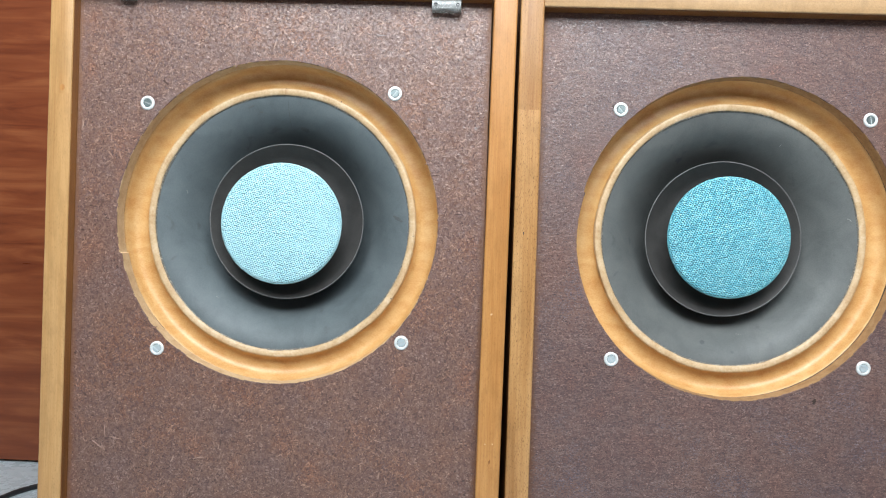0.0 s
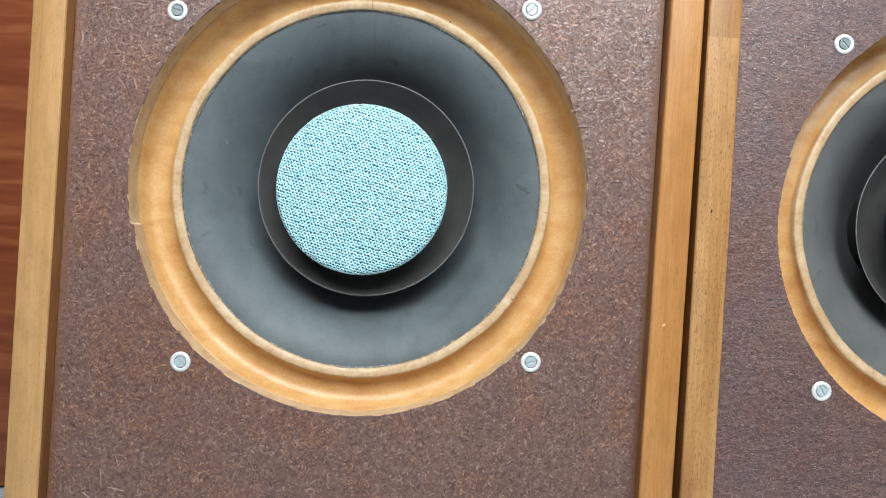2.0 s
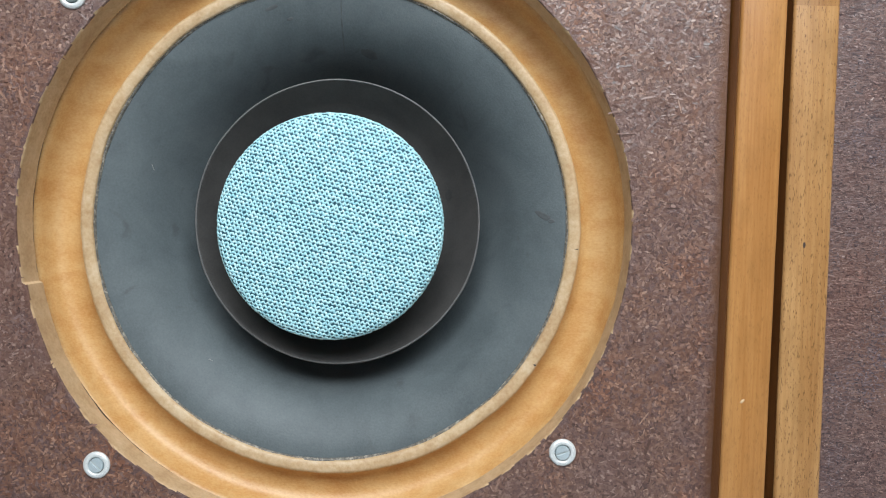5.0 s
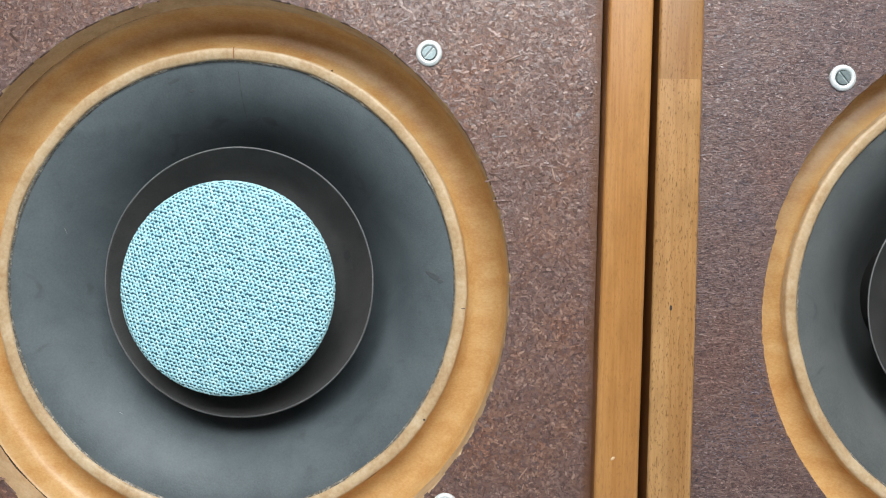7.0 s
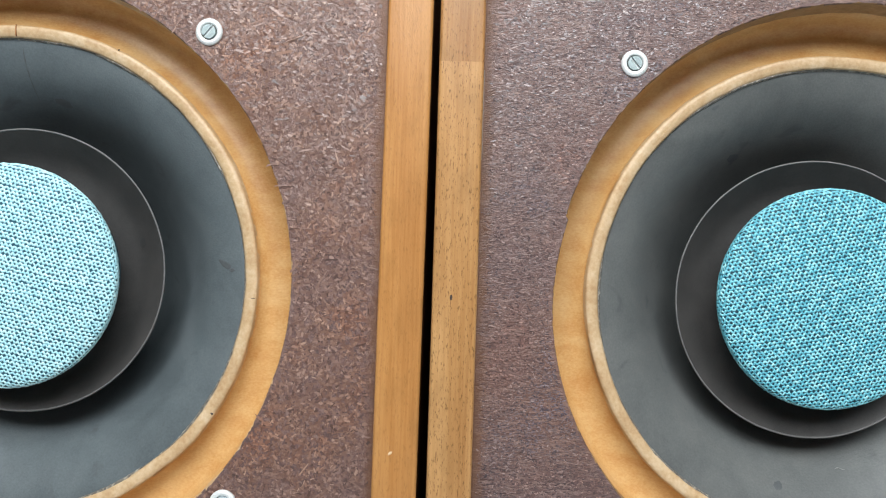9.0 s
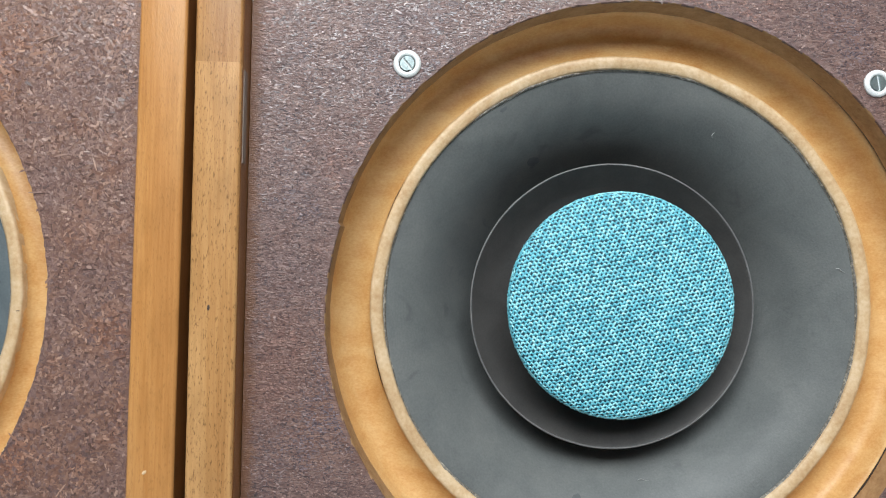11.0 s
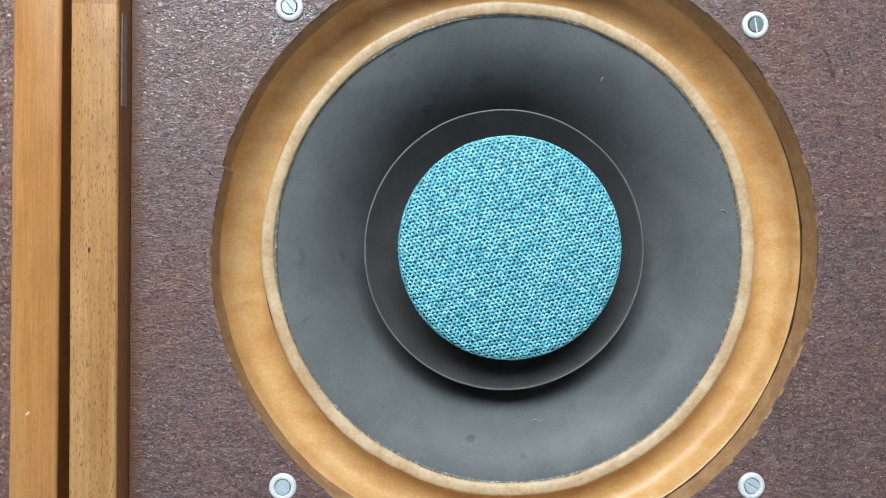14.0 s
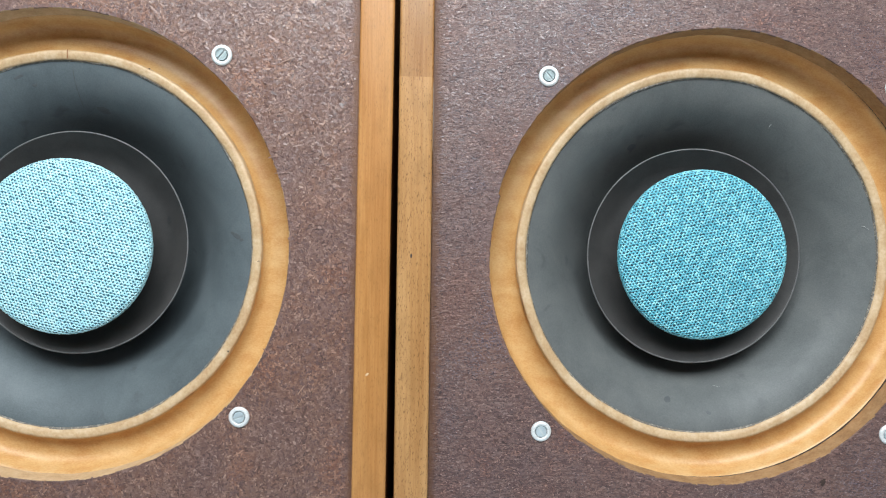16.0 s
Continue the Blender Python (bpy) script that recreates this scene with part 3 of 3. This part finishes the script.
        l = math.hypot(dr, dd)
        ux, uz = (u / rho, v / rho) if rho > 1e-6 else (1, 0)
        return Vector((kx + r * ux, y0 + d, kz + r * uz)), Vector((dd / l * ux, -dr / l, dd / l * uz))

    verts, faces = [], []
    wale, course = 0.00212, 0.00160
    n = int(total / course) + 2
    ca, sa = math.cos(radians(turn)), math.sin(radians(turn))
    for i in range(-n, n + 1):
        for j in range(-n, n + 1):
            pu = (j + 0.5 * (i % 2)) * wale + rng.gauss(0, 0.00013)
            pv = i * course + rng.gauss(0, 0.00013)
            if math.hypot(pu, pv) > total - 0.0012:
                continue
            for lean, shift in ((0.75, -0.27), (-0.75, 0.27)):
                qu, qv = pu + shift * wale, pv
                u, v = qu * ca - qv * sa, qu * sa + qv * ca
                if math.hypot(u, v) > total - 0.001:
                    continue
                p, nrm = on_cap(u, v)
                ang = radians(turn) + math.pi / 2 + lean * rng.uniform(0.75, 1.2)
                tu = Vector((math.cos(ang), 0, math.sin(ang)))
                tu = (tu - nrm * tu.dot(nrm)).normalized()
                tv = nrm.cross(tu)
                half, wide, high = 0.00108 * rng.uniform(0.8, 1.2), 0.00047 * fine * rng.uniform(0.75, 1.2), 0.00040 * rng.uniform(0.7, 1.3)
                b0 = len(verts)
                verts.extend((p - tu * half, p + tu * half))
                for f in (-0.45, 0.45):
                    verts.extend((p + tu * half * f - tv * wide, p + tu * half * f - tv * wide * 0.55 + nrm * high * 0.8, p + tu * half * f + tv * wide * 0.55 + nrm * high * 0.8, p + tu * half * f + tv * wide))
                a, b = b0 + 2, b0 + 6
                for k in range(3):
                    faces.append((a + k, b + k, b + k + 1, a + k + 1))
                    faces.append((b0, a + k, a + k + 1))
                    faces.append((b0 + 1, b + k + 1, b + k))
    joined(verts, faces, "knitted_cloth", knit, cap, "pale blue knitted cloth", True)
    return ob


Z = 0.018
left_cab = cabinet(-0.3755, -0.0033, Z_IN + 0.0045, -0.0105, 0.0, -0.1908, 0.3535 + Z, 0.1308,
                   [(0, 0.469, M_LIP_PALE), (0.469, Z_TOP + 0.0045, M_LIP_PALE)], [(0, Z_TOP + 0.0045, M_LIP_SMOOTH)],
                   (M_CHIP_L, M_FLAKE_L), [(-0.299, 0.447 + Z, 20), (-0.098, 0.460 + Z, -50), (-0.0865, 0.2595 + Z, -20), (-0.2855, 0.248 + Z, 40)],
                   78000, 0.10, 1.15, 1.7, 193, (0.0, 0.006), M_RAW, "golden-edged loudspeaker cabinet with brown chipboard baffle, grille removed")
right_cab = cabinet(0.0003, 0.3725, Z_IN, -0.0095, 0.004, 0.1815, 0.352 + Z, 0.1297,
                    [(0, 0.4665, M_LIP_PORED), (0.4665, Z_TOP, M_LIP_PORED)], [(0, Z_TOP, M_LIP_PORED)],
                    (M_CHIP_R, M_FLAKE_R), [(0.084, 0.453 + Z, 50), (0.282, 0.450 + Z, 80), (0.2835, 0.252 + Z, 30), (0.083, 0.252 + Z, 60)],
                    120000, 0.70, 0.62, 4.3, 165, (0.0, 0.0), M_RAW_DARK, "loudspeaker cabinet with darker chipboard baffle and open-pored wooden edges")
left_driver = driver(-0.1908, 0.012, 0.3535 + Z, 0.1063, 0.1308, 0.993, -0.0087, (0.0008, -0.0006), -0.0050, (0.0020, 0.0014), M_KNIT_L, M_BACKING, M_CONE_L, 1.0, 2.1, -14, "twelve-inch driver with tan surround and teal-blue cloth cap, paled for sheen")
right_driver = driver(0.1807, 0.016, 0.3525 + Z, 0.1053, 0.1297, 1.0, -0.0025, (-0.0003, 0.0008), -0.0005, (-0.0014, -0.0003), M_KNIT_R, M_BACKING_R, M_CONE_R, 0.95, 6.4, 12, "twelve-inch driver with tan surround and teal cloth cap")


# ---- small things ----
def blob(x, y, z, rx, rz, lift, turn=0.0):
    """A small shallow lump or patch lying on a face that looks towards -y."""
    bm = lathe([(1.0, 0.0), (0.8, -0.6), (0.4, -0.95), (0.0, -1.0)], (0, 0, 0), 14, uneven=0.12, seed=x * 900)
    bm.transform(Matrix.Translation((x, y, z)) @ Matrix.Rotation(radians(turn), 4, "Y") @ Matrix.Diagonal((rx, lift, rz, 1)))
    return bm


def sliver(x, y, z, length, turn, wide=0.00022, bend=0.10):
    """A bent hair or scratch."""
    bm = bmesh.new()
    rows = []
    for k in range(6):
        u = (k / 5 - 0.5) * length
        v = bend * length * math.sin(k * 1.1)
        w = wide * (0.4 + 0.6 * math.sin(math.pi * (k + 0.5) / 6))
        rows.append([bm.verts.new((u, -h, v + d)) for d, h in ((-w, 0.0), (0, w), (w, 0.0))])
    for p, q in zip(rows, rows[1:]):
        for j in range(2):
            bm.faces.new((p[j], q[j], q[j + 1], p[j + 1]))
    bm.transform(Matrix.Translation((x, y, z)) @ Matrix.Rotation(radians(turn), 4, "Y"))
    return bm


# wear on the wooden edges
part("knot", blob(0.0082, -0.0094, 0.369, 0.0007, 0.0016, 0.00025), M_MARK, right_cab, "small dark knot in the edge")
part("nick", blob(-0.0150, -0.0105, 0.304, 0.0006, 0.0011, 0.0002, 50), M_PALEMARK, left_cab, "bare pale nick in the edge")
for x, z, r in ((-0.0167, 0.2010, 0.0005), (-0.0108, 0.2012, 0.0006)):
    part("nick", blob(x, -0.0105, z, r, r, 0.0002), M_PALEMARK, left_cab, "bare pale nick in the edge")
part("stain", blob(-0.0130, -0.0104, 0.187, 0.0013, 0.0024, 0.0002, 10), M_PANEL, left_cab, "brown stain on the edge")
part("stain", blob(-0.3640, -0.0104, 0.474, 0.0025, 0.0030, 0.0002, 10), M_LIP_SMOOTH, left_cab, "brown stain on the edge")
# long splinters in the lighter baffle
for x, z, length, turn in ((-0.3267, 0.197, 0.011, 82), (-0.3180, 0.1915, 0.010, 8), (-0.3330, 0.186, 0.009, 35), (-0.0620, 0.4760, 0.010, -25), (-0.2480, 0.1780, 0.012, -12)):
    part("splinter", sliver(x, 0.0, z, length, turn, 0.0005, 0.02), M_SPLINTER, left_cab, "pale splinter in the chipboard")
# marks on the darker baffle
for x, z, rx, rz, turn in ((0.316, 0.4485, 0.0010, 0.0036, -25), (0.3135, 0.4570, 0.0008, 0.0024, -40), (0.246, 0.242, 0.0016, 0.0024, 25), (0.0785, 0.4735, 0.0016, 0.0016, 0)):
    part("dent", blob(x, 0.004, z, rx, rz, 0.00022, turn), M_MARK, right_cab, "dark mark in the paint")
# nicks and lint on the drivers
for x, z, rx, rz, turn in ((-0.0975, 0.3115, 0.0007, 0.0005, 30), (-0.0805, 0.3640, 0.0010, 0.0002, 0), (-0.1440, 0.4735, 0.0005, 0.0004, 0)):
    part("nick", blob(x, 0.0167, z, rx, rz, 0.0004, turn), M_MARK, left_driver, "dark nick in the glued edge")
part("seam", box(-0.1906, -0.1902, 0.01620, 0.0185, 0.4785, 0.4835), M_PANEL, left_driver, "seam of the cloth surround")
for who, cx, cz, y, x, z, length, turn in ((left_driver, -0.1908, 0.3715, 0.0, -0.2750, 0.396, 0.0035, 50), (right_driver, 0.1807, 0.3705, 0.004, 0.2228, 0.4497, 0.0032, -70), (right_driver, 0.1807, 0.3705, 0.004, 0.2790, 0.3890, 0.0045, 15), (left_driver, -0.1908, 0.3715, 0.0, -0.2470, 0.3070, 0.0022, 10), (right_driver, 0.1807, 0.3705, 0.004, 0.1960, 0.2900, 0.0050, -5)):
    part("lint", sliver(x, y + depth_at(CONE, math.hypot(x - cx, z - cz)) - 0.0006, z, length, turn, 0.00016), M_LINT, who, "pale thread of lint")


def stain(who, profile, cx, y, cz, x, z, rx, rz, turn, material, label, lift=0.00012):
    """A thin uneven patch that follows a turned face."""
    bm = bmesh.new()
    rows = [[bm.verts.new((x, y + depth_at(profile, math.hypot(x - cx, z - cz)) - lift, z))]]
    ct, st = math.cos(radians(turn)), math.sin(radians(turn))
    for f in (0.5, 0.8, 1.0):
        row = []
        for k in range(22):
            a = 2 * math.pi * k / 22
            w = f * (1 + 0.30 * noise.noise((math.cos(a) * 2 + x * 900, math.sin(a) * 2, z * 700)))
            u, v = rx * w * math.cos(a), rz * w * math.sin(a)
            px, pz = x + u * ct - v * st, z + u * st + v * ct
            row.append(bm.verts.new((px, y + depth_at(profile, math.hypot(px - cx, pz - cz)) - (lift if f < 1 else 0.2 * lift), pz)))
        rows.append(row)
    for k in range(22):
        j = (k + 1) % 22
        bm.faces.new((rows[0][0], rows[1][k], rows[1][j]))
        for p, q in zip(rows[1:], rows[2:]):
            bm.faces.new((p[k], q[k], q[j], p[j]))
    bmesh.ops.recalc_face_normals(bm, faces=bm.faces[:])
    part("stain", bm, material, who, label, True)


for x, z, rx, rz, turn in ((-0.0950, 0.3785, 0.0036, 0.0015, -30), (-0.0915, 0.3762, 0.0014, 0.0010, 0), (-0.2200, 0.4680, 0.0030, 0.0008, 25), (-0.2120, 0.4640, 0.0016, 0.0007, 20), (-0.1770, 0.4520, 0.0040, 0.0016, 160)):
    stain(left_driver, CONE, -0.1908, 0.0, 0.3715, x, z, rx, rz, turn, M_CONE_STAIN, "dark smudge on the paper cone")
stain(left_driver, HORN, -0.1888, -0.005, 0.3729, -0.1380, 0.3873, 0.0018, 0.0026, 0, M_WHIZ_STAIN, "dark smudge on the paper cone")
stain(left_driver, CONE, -0.1908, 0.0, 0.3715, -0.1889, 0.4630, 0.0003, 0.0125, 0, M_CONE_STAIN, "glued seam of the paper cone")
for x, z, rx, rz, turn in ((0.1429, 0.4369, 0.0030, 0.0018, 20), (0.1265, 0.4572, 0.0018, 0.0009, 40), (0.1640, 0.2830, 0.0022, 0.0016, 10), (0.1880, 0.2760, 0.0016, 0.0010, -15)):
    stain(right_driver, CONE, 0.1807, 0.004, 0.3705, x, z, rx, rz, turn, M_CONE_STAIN, "dark smudge on the paper cone")
# grey tape left on the inner side of an edge
part("tape_remnant", box(0.0188, 0.0194, -0.0062, -0.0015, 0.4270, 0.4640), M_TAPE, right_cab, "strip of grey tape left on the edge")


def grille_catch(x, y, z, half, drop):
    ob = part("grille_catch", board(x - half, x + half, y, y + 0.0085, z - drop, z, "x", 0.0026, 0.0003, seed=x), M_CATCH, left_cab, "milky plastic grille catch", True)
    for dx in (-half + 0.0030, half - 0.0026):
        part("rivet", lathe([(0.0015, 0.0), (0.0014, -0.0005), (0.0006, -0.0003), (0.0, -0.0001)], (x + dx, y + 0.0002, z - drop + 0.0052), 14), M_CABLE, ob, "dark hollow rivet")
    part("ridge", box(x - half * 0.55, x + half * 0.45, y - 0.0009, y + 0.0004, z - drop + 0.0016, z - drop + 0.0030, 0.0004), M_CATCH, ob, "moulded ridge")


grille_catch(-0.0585, -0.009, Z_IN + 0.0045, 0.0115, 0.0097)
grille_catch(-0.3160, -0.009, Z_IN + 0.0045, 0.0065, 0.0060)


def floor_cable():
    pts = [(-1.05, 0.26), (-0.80, 0.30), (-0.70, 0.31), (-0.642, 0.335), (-0.636, 0.372), (-0.630, 0.396), (-0.616, 0.416), (-0.59, 0.436), (-0.52, 0.455), (-0.38, 0.46)]
    cu = bpy.data.curves.new("cable", "CURVE")
    cu.dimensions, cu.bevel_depth, cu.bevel_resolution = "3D", 0.0035, 4
    sp = cu.splines.new("NURBS")
    sp.points.add(len(pts) - 1)
    for p, (x, y) in zip(sp.points, pts):
        p.co = (x, y, 0.0035, 1)
    sp.use_endpoint_u, sp.order_u = True, 4
    ob = new("cable", cu)
    cu.materials.append(M_CABLE)
    tagged(ob, "black round cable lying on the pale floor", "cable")


floor_cable()
